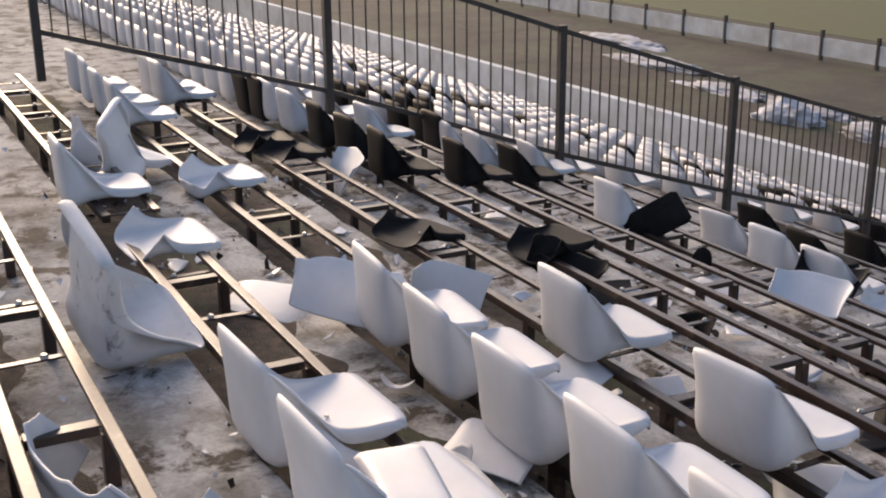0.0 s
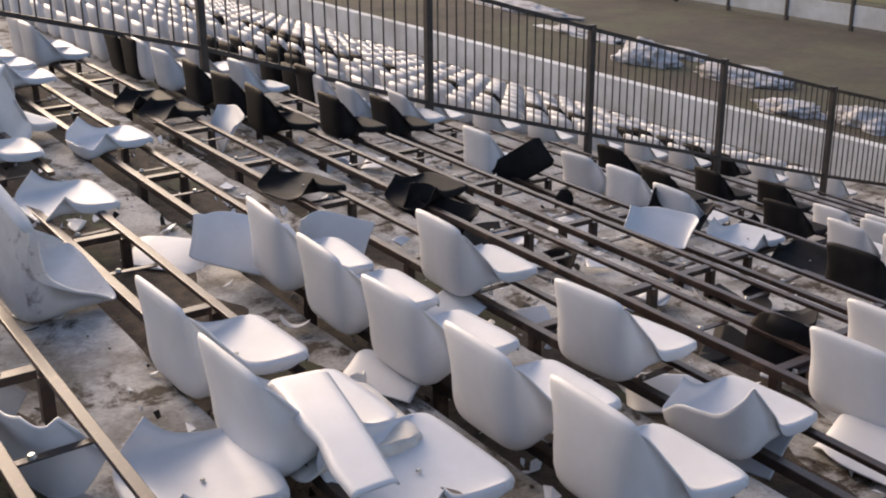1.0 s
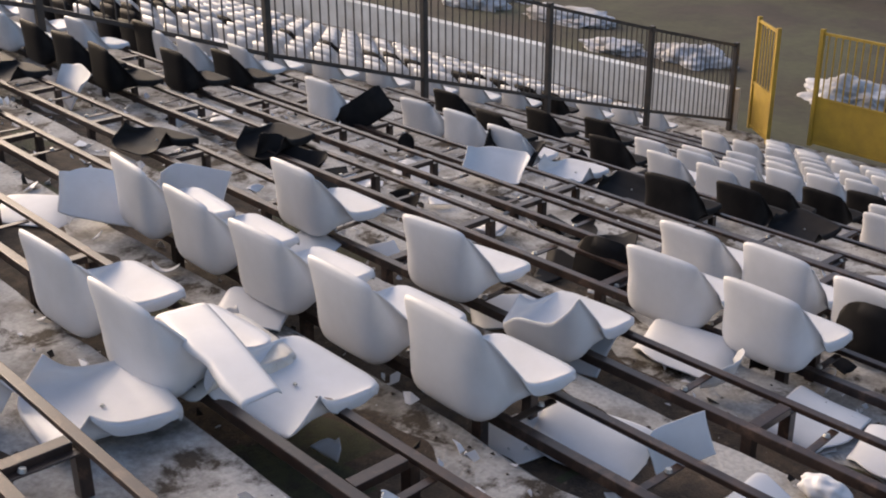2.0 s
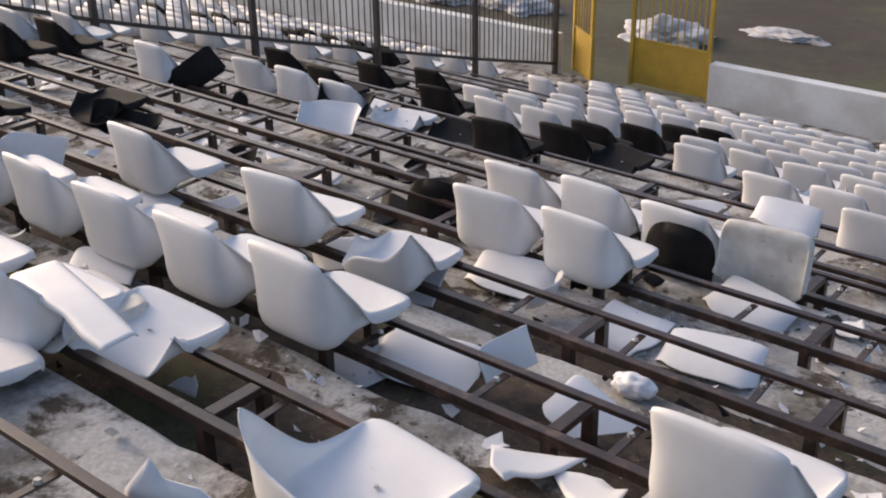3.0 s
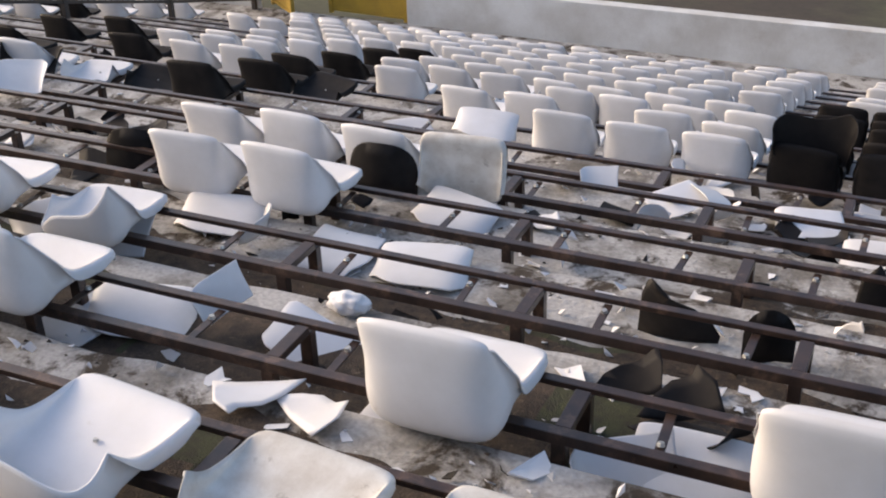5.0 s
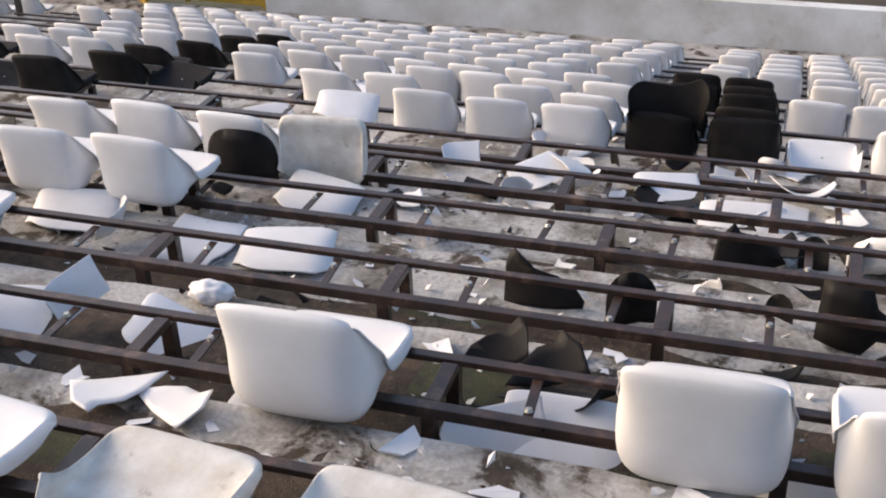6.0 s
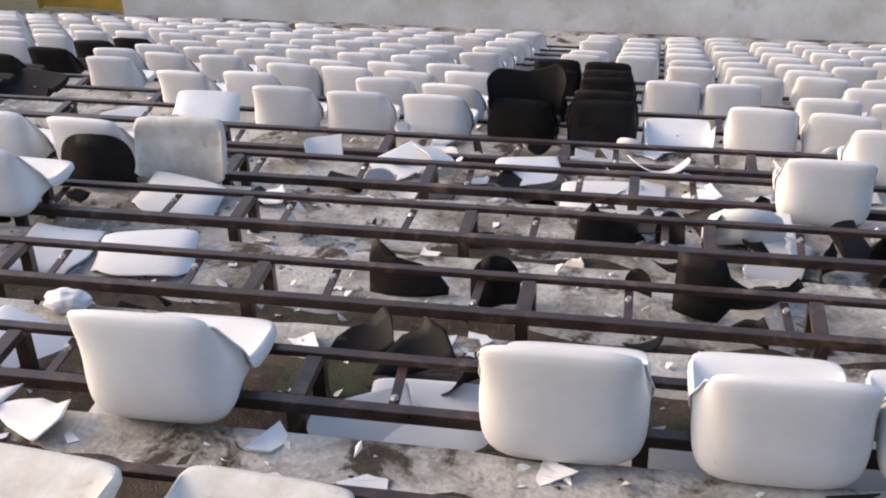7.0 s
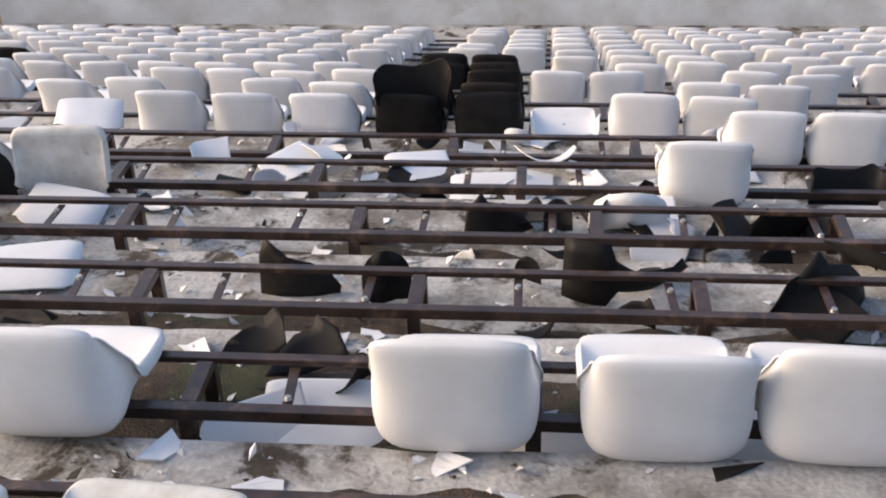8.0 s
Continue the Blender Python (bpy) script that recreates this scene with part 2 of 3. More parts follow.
def skin(u, s):
    """A place on the moulded bucket: u across from -1 to 1, s along the profile."""
    y, z = along(s)
    side = abs(u)
    back = ease(0.45, 0.68, s)
    half = 0.211 + 0.002 * back + 0.018 * math.exp(-((s - 0.60) / 0.14) ** 2) - 0.006 * ease(0.9, 1.0, s) - 0.008 * ease(0.12, 0.0, s)
    power = 2 / (3.4 + 1.2 * math.exp(-((s - 0.52) / 0.14) ** 2) + 1.0 * ease(0.45, 0.25, s))
    rim_y, rim_z = float(np.interp(s, RIM_S, RIM_Y)), float(np.interp(s, RIM_S, RIM_Z))
    a = min(side / 0.9, 1.0) * math.pi / 2
    x, bow = math.sin(a) ** power, 1 - max(math.cos(a), 0.0) ** power
    x *= half
    y, z = y + (rim_y - y) * bow, z + (rim_z - z) * bow
    # the free edge rolls outward: a skirt along the pan, a narrow bead up the back
    if side > 0.9:
        a = (side - 0.9) / 0.1 * math.pi / 2
        drop = (0.020 + 0.026 * ease(0.06, 0.18, s) - 0.041 * ease(0.32, 0.62, s)) * ease(0.02, 0.09, s) * (1 - 0.7 * ease(0.86, 1.0, s))
        x += (0.007 - 0.004 * back) * math.sin(a)
        y -= drop * 0.75 * back * (1 - math.cos(a))
        z -= drop * (1 - 0.4 * back) * (1 - math.cos(a))
    return (math.copysign(x, u), y, z)


def thicken(bm, t):
    """Closes an open sheet into a plate of even thickness."""
    bm.normal_update()
    old = bm.verts[:]
    faces = bm.faces[:]
    rim = [e for e in bm.edges if len(e.link_faces) == 1]
    twin = {v: bm.verts.new(v.co - v.normal * t) for v in old}
    for f in faces:
        bm.faces.new([twin[v] for v in reversed(f.verts)])
    for e in rim:
        a, b = e.verts
        f = e.link_faces[0]
        vs = list(f.verts)
        if vs[(vs.index(a) + 1) % len(vs)] == b:
            a, b = b, a
        bm.faces.new((a, b, twin[b], twin[a]))
    bm.normal_update()


def shell_mesh(name, mat, lo=None, hi=None, u0=-1.0, u1=1.0, nu=28, nv=34, bend=0.0, loose=False, lay=True):
    """A moulded seat shell, 5 mm thick. lo and hi give its torn edges along the profile."""
    bm = bmesh.new()
    grid = []
    for j in range(nv + 1):
        row = []
        for i in range(nu + 1):
            u = math.sin((u0 + (u1 - u0) * i / nu) * math.pi / 2)
            a, b = (lo(u) if lo else 0.0), (hi(u) if hi else 1.0)
            x, y, z = skin(u, a + (b - a) * j / nv)
            row.append(bm.verts.new((x, y + bend * x * x * 4, z)))
        grid.append(row)
    for j in range(nv):
        for i in range(nu):
            bm.faces.new((grid[j][i], grid[j][i + 1], grid[j + 1][i + 1], grid[j + 1][i]))
    if loose:
        mid = sum((v.co for v in bm.verts), Vector()) / len(bm.verts)
        for v in bm.verts:
            v.co -= mid
            if lay:
                v.co = Vector((v.co.x, -v.co.z, v.co.y))
    thicken(bm, 0.005)
    me = bpy.data.meshes.new(name)
    bm.to_mesh(me)
    bm.free()
    me.materials.append(mat)
    me.polygons.foreach_set("use_smooth", [True] * len(me.polygons))
    return me


def jag(seed, base, depth, teeth=6):
    """A torn edge: straight runs between random depths."""
    r = random.Random(seed)
    ys = [base + r.uniform(-depth, depth) for _ in range(teeth + 1)]
    def edge(u):
        f = (u + 1) / 2 * teeth
        k = min(max(int(f), 0), teeth - 1)
        return ys[k] + (ys[k + 1] - ys[k]) * (f - k)
    return edge


def slanted(seed, base, slope, depth):
    rough = jag(seed, base, depth, 7)
    return lambda u: min(1.0, rough(u) + slope * u)


def plate(name, mat, outline, curl=0.0, thick=0.005):
    """A torn flat piece standing upright: its outline in x and z, curled about its height."""
    bm = bmesh.new()
    f = bm.faces.new([bm.verts.new((x, 0, z)) for x, z in outline])
    bmesh.ops.triangulate(bm, faces=[f])
    for _ in range(2):
        bmesh.ops.subdivide_edges(bm, edges=bm.edges[:], cuts=1, use_grid_fill=True)
    for v in bm.verts:
        v.co.y = curl * v.co.x ** 2 + 0.25 * curl * v.co.z ** 2 * 0.3
    bmesh.ops.recalc_face_normals(bm, faces=bm.faces[:])
    thicken(bm, thick)
    me = bpy.data.meshes.new(name)
    bm.to_mesh(me)
    bm.free()
    me.materials.append(mat)
    me.polygons.foreach_set("use_smooth", [True] * len(me.polygons))
    return me


def strip_mesh():
    """A long plank of shell with folded-down sides, one of them ragged."""
    bm = bmesh.new()
    ragged = jag(51, 0.0, 0.012, 5)
    grid = []
    for j in range(29):
        f = j / 28
        row = []
        for i in range(13):
            u = -1 + i / 6
            w = 0.085 * (1 - 0.25 * f)
            z = -0.014 * (max(abs(u) - 0.72, 0) / 0.28) ** 2 + 0.014 * math.sin(f * math.pi) + 0.012 * max(f - 0.8, 0)
            y = u * w + (ragged(2 * f - 1) * max(-u, 0))
            row.append(bm.verts.new((-0.32 + 0.64 * f + 0.02 * u * (1 - f), y, z)))
        grid.append(row)
    for a, b in zip(grid, grid[1:]):
        for i in range(12):
            bm.faces.new((a[i], b[i], b[i + 1], a[i + 1]))
    thicken(bm, 0.005)
    me = bpy.data.meshes.new("torn_shell")
    bm.to_mesh(me)
    bm.free()
    me.materials.append(WHITE)
    me.polygons.foreach_set("use_smooth", [True] * len(me.polygons))
    return me


ARCH = [(-0.18, -0.10), (-0.178, -0.02), (-0.15, 0.045), (-0.10, 0.085), (-0.03, 0.10), (0.03, 0.10), (0.10, 0.085), (0.15, 0.045), (0.178, -0.02), (0.18, -0.10), (0.12, -0.085), (0.05, -0.06), (-0.04, -0.06), (-0.12, -0.085)]
HORN = [(-0.16, -0.11), (-0.155, 0.05), (-0.135, 0.11), (-0.12, 0.12), (-0.105, 0.075), (-0.04, 0.055), (0.05, 0.03), (0.12, -0.02), (0.155, -0.08), (0.15, -0.11)]
ROUND = [(-0.095, -0.11)] + [(-0.095 * math.cos(radians(a)), -0.02 + 0.12 * math.sin(radians(a))) for a in range(0, 181, 15)] + [(0.092, -0.11), (0.03, -0.10), (-0.03, -0.115)]
TUBE = [(-0.11, -0.12), (-0.12, 0.12), (0.05, 0.13), (0.08, 0.06), (0.15, 0.01), (0.30, -0.03), (0.33, -0.01), (0.36, -0.07), (0.22, -0.09), (0.10, -0.07), (0.06, -0.13)]
SPIKE = [(-0.13, -0.11), (-0.12, 0.02), (-0.06, 0.10), (-0.03, 0.06), (0.05, 0.05), (0.12, 0.0), (0.20, -0.09), (0.05, -0.11)]

DOME = [(-0.185, -0.14)] + [(-0.185 * math.copysign(abs(math.cos(radians(a))) ** 0.75, math.cos(radians(a))), -0.04 + 0.17 * math.sin(radians(a)) ** 0.8) for a in range(6, 175, 14)] + [(0.185, -0.14), (0.06, -0.125), (-0.05, -0.145)]
SLAB = [(-0.12, -0.23), (-0.125, 0.19), (-0.105, 0.225), (0.10, 0.235), (0.125, 0.20), (0.12, -0.21), (0.05, -0.235), (-0.03, -0.22)]

SHELLS = {
    "white": shell_mesh("white_shell", WHITE),
    "black": shell_mesh("black_shell", BLACK),
    "soiled": shell_mesh("soiled_shell", DIRTY),
    "soiled_white": shell_mesh("scuffed_shell", SCUFFED),
    "torn_low": shell_mesh("torn_shell", WHITE, hi=jag(3, 0.66, 0.07), nu=36),
    "torn_mid": shell_mesh("torn_shell", WHITE, hi=jag(8, 0.80, 0.09, 7), nu=42),
    "torn_top": shell_mesh("torn_shell", WHITE, hi=jag(61, 0.87, 0.05, 9), nu=45),
    "torn_back": shell_mesh("seat_back", WHITE, lo=jag(62, 0.57, 0.02), hi=jag(61, 0.89, 0.045, 8), nu=45, loose=True, lay=False),
    "torn_half": shell_mesh("torn_shell", WHITE, hi=slanted(41, 0.74, 0.2, 0.03), nu=36),
    "torn_left": shell_mesh("torn_shell", WHITE, hi=slanted(42, 0.80, -0.17, 0.008), nu=36),
    "pan": shell_mesh("seat_pan", DIRTY, hi=jag(5, 0.50, 0.012), nu=30),
    "white_pan": shell_mesh("seat_pan", WHITE, hi=jag(6, 0.54, 0.03), nu=30),
    "black_torn": shell_mesh("torn_shell", BLACK, hi=jag(14, 0.53, 0.05), nu=36),
    "loose_pan": shell_mesh("seat_pan", DIRTY, hi=jag(15, 0.42, 0.012), nu=30, loose=True, lay=False),
    "back": shell_mesh("seat_back", WHITE, lo=jag(12, 0.66, 0.05), hi=jag(16, 0.95, 0.02, 5), u0=-0.52, u1=0.52, nu=36, loose=True),
    "black_back": shell_mesh("seat_back", BLACK, lo=jag(13, 0.67, 0.06), u0=-0.7, u1=0.7, nu=36, loose=True),
    "black_dome": plate("seat_back", BLACK, DOME, 1.7),
    "black_slab": plate("seat_back", BLACK, SLAB, 0.6, 0.012),
    "black_horn": plate("torn_shell", BLACK, HORN, 1.6),
    "black_round": plate("torn_shell", BLACK, ROUND, 3.0),
    "black_tube": plate("torn_shell", BLACK, TUBE, 2.5),
    "black_spike": plate("torn_shell", BLACK, SPIKE, 2.0),
    "white_spike": plate("torn_shell", WHITE, SPIKE, 0.5),
    "arch": plate("torn_shell", WHITE, ARCH, 2.6),
    "half_back": shell_mesh("seat_back", WHITE, lo=jag(19, 0.69, 0.05), hi=jag(18, 0.95, 0.03, 4), u0=-0.55, u1=0.15, nu=30, loose=True),
    "black_half": shell_mesh("seat_back", BLACK, lo=jag(29, 0.67, 0.05), hi=jag(30, 0.93, 0.04), u0=-0.7, u1=0.05, nu=30, loose=True),
    "strip": strip_mesh(),
}
LABELS = {
    "white": ("intact white moulded plastic stadium seat bolted on steel rails", "white stadium seats"),
    "black": ("intact black moulded plastic stadium seat bolted on steel rails", "black stadium seats"),
    "soiled_white": ("scuffed white plastic stadium seat tipped onto its back", ""),
    "soiled": ("soiled greyish white plastic stadium seat wrenched round on its rails", ""),
    "torn_low": ("broken white plastic stadium seat with its back torn off low", "broken white seats"),
    "torn_mid": ("broken white plastic stadium seat with a jagged torn back", "broken white seats"),
    "torn_top": ("broken white plastic stadium seat with a ragged top edge", "broken white seats"),
    "torn_back": ("snapped-off white plastic seat back with a ragged top", "loose seat backs"),
    "torn_half": ("broken white plastic stadium seat with half its back missing", "broken white seats"),
    "pan": ("dirty white plastic seat pan without a back on steel rails", "backless seat pans"),
    "white_pan": ("white plastic seat pan snapped off from its back", "backless seat pans"),
    "back": ("snapped-off white plastic seat back lying among the rails", "loose seat backs"),
    "black_back": ("snapped-off black plastic seat back lying among the rails", "loose black seat backs"),
    "black_torn": ("broken black plastic stadium seat with a torn back", "broken black seats"),
    "black_slab": ("flat black plastic seat back propped up at a slant", "loose black seat backs"),
    "black_dome": ("snapped-off black plastic seat back standing on the step", "loose black seat backs"),
    "black_horn": ("pointed black plastic fragment of a torn seat", "broken black seats"),
    "black_round": ("rounded black plastic fragment standing on the step", "broken black seats"),
    "black_tube": ("curled black plastic fragment with a ragged tail", "broken black seats"),
    "black_spike": ("spiky black plastic fragment of a torn seat", "broken black seats"),
    "white_spike": ("pointed white plastic fragment of a torn seat back", "loose seat backs"),
    "arch": ("arched white plastic top of a snapped seat back", "loose seat backs"),
    "torn_left": ("broken white plastic stadium seat with a slanting torn back", "broken white seats"),
    "loose_pan": ("dirty white plastic seat pan standing on edge", ""),
    "black_half": ("torn half of a black plastic seat back", "loose black seat backs"),
    "half_back": ("half of a white plastic seat back lying on concrete", "loose seat backs"),
    "strip": ("long torn strip of white plastic seat shell", "torn plastic strips"),
}
BOLTED = ("torn_top", "white", "soiled_white", "black", "soiled", "torn_low", "torn_mid", "torn_half", "torn_left", "pan", "white_pan", "black_torn")


def seat(kind, m, bolts=True):
    name = "stadium_seat" if kind in BOLTED else "seat_fragment"
    label, group = LABELS[kind]
    top = tagged(new(name), label, "stadium seat" if kind in BOLTED else "seat fragment", group)
    top.matrix_world = m
    put("shell", SHELLS[kind], top, 0, 0, 0)
    if bolts and kind in BOLTED:
        put("bolt", BOLT_MESH, top, 0.0, 0.1, 0.024).scale = (0.6, 0.6, 0.6)
    return top


rnd = random.Random(4)


def view_scale(i, x):
    """Seat scale, shrunk with distance from the camera so that seats fit its view."""
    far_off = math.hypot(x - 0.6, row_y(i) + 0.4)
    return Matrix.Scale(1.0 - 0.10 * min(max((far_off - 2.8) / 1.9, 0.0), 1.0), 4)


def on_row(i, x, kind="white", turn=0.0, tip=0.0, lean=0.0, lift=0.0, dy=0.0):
    return seat(kind, pose(x, row_y(i) + dy, row_z(i) + lift, tip, lean, turn) @ view_scale(i, x))


# row: places of the seats that still stand
STANDING = {
    -1: (-6.68, -3.65, -3.09),
    0: (-10.68, -10.15, -9.62, -9.08, -4.52, -4.01, -3.49, -2.96, -2.43, -0.76, 0.39, 0.95, 1.43),
    1: (-4.36, -3.35),
    2: (-10.3, -9.77, -2.73, -2.22),
    3: (-9.95, -3.12, -2.64, -2.14, 1.34),
    4: (-9.88, -9.34, -7.33, 1.74, 2.17),
    5: (-9.69, -7.02, -6.51, -5.98, -1.68, -1.21, -0.72, 1.19, 1.63),
    6: (-2.64, -2.16, -1.23, -0.76, 1.66, 2.1),
    7: (-5.6, -5.1, -3.6, -2.14, -1.7, -1.21, -0.76, 0.68, 1.1, 2.05, 2.47),
}
DARK = {2: (-9.11, -8.52, -7.94), 3: (-8.24,), 4: (-8.73,), 5: (-4.43, -0.21, 0.27), 6: (-6.92, -4.37, -0.22, 0.25), 7: (-8.34, -6.25, -4.57, 0.22), 8: (-7.78, -4.55, -0.25, 0.2), 9: (-7.65, -4.55, -0.29, 0.15), 10: (-4.55,)}
gone = random.Random(11)
for i in range(8, LAST + 1):
    taken = DARK.get(i, ())
    columns = [round(0.37 + 0.48 * k, 2) for k in range(-21, 18)]
    STANDING[i] = [x for x in columns if x > (-6.8 if i < 13 else -8.6) and gone.random() > 0.09 and not (i > 9 and -0.75 < x < -0.3) and all(abs(x - d) > 0.4 for d in taken)]
# rise of the seats left of x = -2, by row, to fit the camera's view
SEAT_LIFT = {0: 0.045, 1: 0.045, 2: 0.03}
near = []
for i, places in STANDING.items():
    for x in places:
        near.append((i, x, "white"))
for i, places in DARK.items():
    for x in places:
        near.append((i, x, "black"))
near.sort(key=lambda p: math.hypot(p[1] - 0.0, row_y(p[0])))
far = []
for n, (i, x, kind) in enumerate(near):
    m = pose(x, row_y(i), row_z(i) + SEAT_LIFT.get(i, 0.0) * (x < -2), rnd.uniform(-3, 2.5), rnd.uniform(-1.5, 1.5), rnd.uniform(-4, 4)) @ view_scale(i, x)
    if n < 270:
        seat(kind, m)
    else:
        far.append((m, kind))
# the block behind the fence, with a slanting band of black seats in it
DARK_BAND = {4: (-13, -10), 5: (-14, -11), 6: (-15, -12.5), 8: (-21, -14.5), 9: (-20, -14.5), 10: (-15, -12.3), 11: (-13, -11), 12: (-12, -10)}


def beyond_dark(i, x):
    lo, hi = DARK_BAND.get(i, (0, 0))
    return lo < x < hi and gone.random() < 0.7


for i in range(2, LAST + 1):
    x = FENCE_X - (1.0 if i < 4 else 0.45)
    k = 0
    while x > -34:
        if gone.random() > 0.05:
            far.append((pose(x, row_y(i), row_z(i), rnd.uniform(-3, 2.5), 0, rnd.uniform(-3, 3)) @ view_scale(i, x), "black" if beyond_dark(i, x) else "white"))
        x -= 0.5
        k += 1


def joined_seats(name, kind, label, mat):
    me = SHELLS[kind]
    n = len(me.vertices)
    co = np.empty(n * 3)
    me.vertices.foreach_get("co", co)
    co = np.c_[co.reshape(-1, 3), np.ones(n)]
    faces = [tuple(p.vertices) for p in me.polygons]
    verts, polys = [], []
    for m, what in far:
        if what == kind:
            base = len(verts)
            verts.extend(map(tuple, (co @ np.array(m).T)[:, :3]))
            polys.extend(tuple(v + base for v in f) for f in faces)
    if not verts:
        return
    out = bpy.data.meshes.new(name)
    out.from_pydata(verts, [], polys)
    out.materials.append(mat)
    out.polygons.foreach_set("use_smooth", [True] * len(out.polygons))
    tagged(new(name, out), label, "stadium seats", kind="stuff")


SHELLS["white"], keep_white = shell_mesh("far_shell", WHITE, nu=12, nv=13), SHELLS["white"]
SHELLS["black"], keep_black = shell_mesh("far_shell", BLACK, nu=12, nv=13), SHELLS["black"]
joined_seats("distant_white_seats", "white", "rows of distant white plastic stadium seats", WHITE)
joined_seats("distant_black_seats", "black", "rows of distant black plastic stadium seats", BLACK)
SHELLS["white"], SHELLS["black"] = keep_white, keep_black

# broken seats still hanging on their rails: row, x, kind, turn, tip, lean, lift, dy
for args in (
    (0, -7.16, "torn_low", 3, 2, 0, 0.0, 0.0),
    (-1, -5.66, "white_pan", 4, -4, 3, 0.0, 0.05),
    (-1, -3.0, "pan", -4, 0, 0, 0.0, 0.02),
    (-1, -2.67, "white_pan", 6, -4, 6, 0.0, 0.10),
    (-1, -1.48, "torn_left", -6, 2, 0, 0.0, -0.08),
    (-1, -0.87, "pan", -5, 0, 0, 0.0, -0.11),
    (-1, -0.28, "pan", -3, 0, 1, 0.0, -0.11),
    (-2, -3.0, "white_pan", -8, -2, 0, -0.17, 0.36),
    (1, -2.76, "torn_half", 4, 0, 0, 0.0, 0.0),
    (2, -6.0, "black_torn", 6, 4, 0, 0.0, 0.0),
    (1, -8.75, "black_torn", -4, 0, 0, 0.0, 0.0),
    (1, -8.3, "black_torn", 5, -4, 0, 0.0, 0.05),
    (1, -6.15, "black_torn", 10, -8, 0, 0.0, 0.0),
    (5, -5.45, "torn_low", 5, 0, 0, 0.0, 0.0),
    (5, -4.9, "black_torn", 12, 5, 8, 0.0, 0.0),
    (6, -3.95, "black_torn", -8, 10, 4, 0.0, 0.0),
    (7, -2.58, "torn_half", 3, 0, 0, 0.0, 0.0),
    (5, 0.72, "torn_low", 2, 0, 0, 0.0, 0.0),
    (4, 2.6, "torn_mid", 4, 0, 0, 0.0, 0.0),
):
    on_row(*args)
# left end: a huddle of seats turned along the slope
for x, y, z, tip, lean, turn, kind in (
    (-7.75, 1.75, 0.06, -6, 8, 30, "torn_mid"),
    (-10.9, 2.97, -0.155, 0, 0, 3, "white"), (-11.3, 2.97, -0.155, 0, 0, 3, "white"),
    (-10.9, 3.74, -0.304, 4, 0, 0, "black"), (-10.5, 3.74, -0.304, 0, 0, 0, "black"), (-10.1, 5.28, -0.695, 0, 0, 0, "black"),
):
    seat(kind, pose(x, y, z, tip, lean, turn))

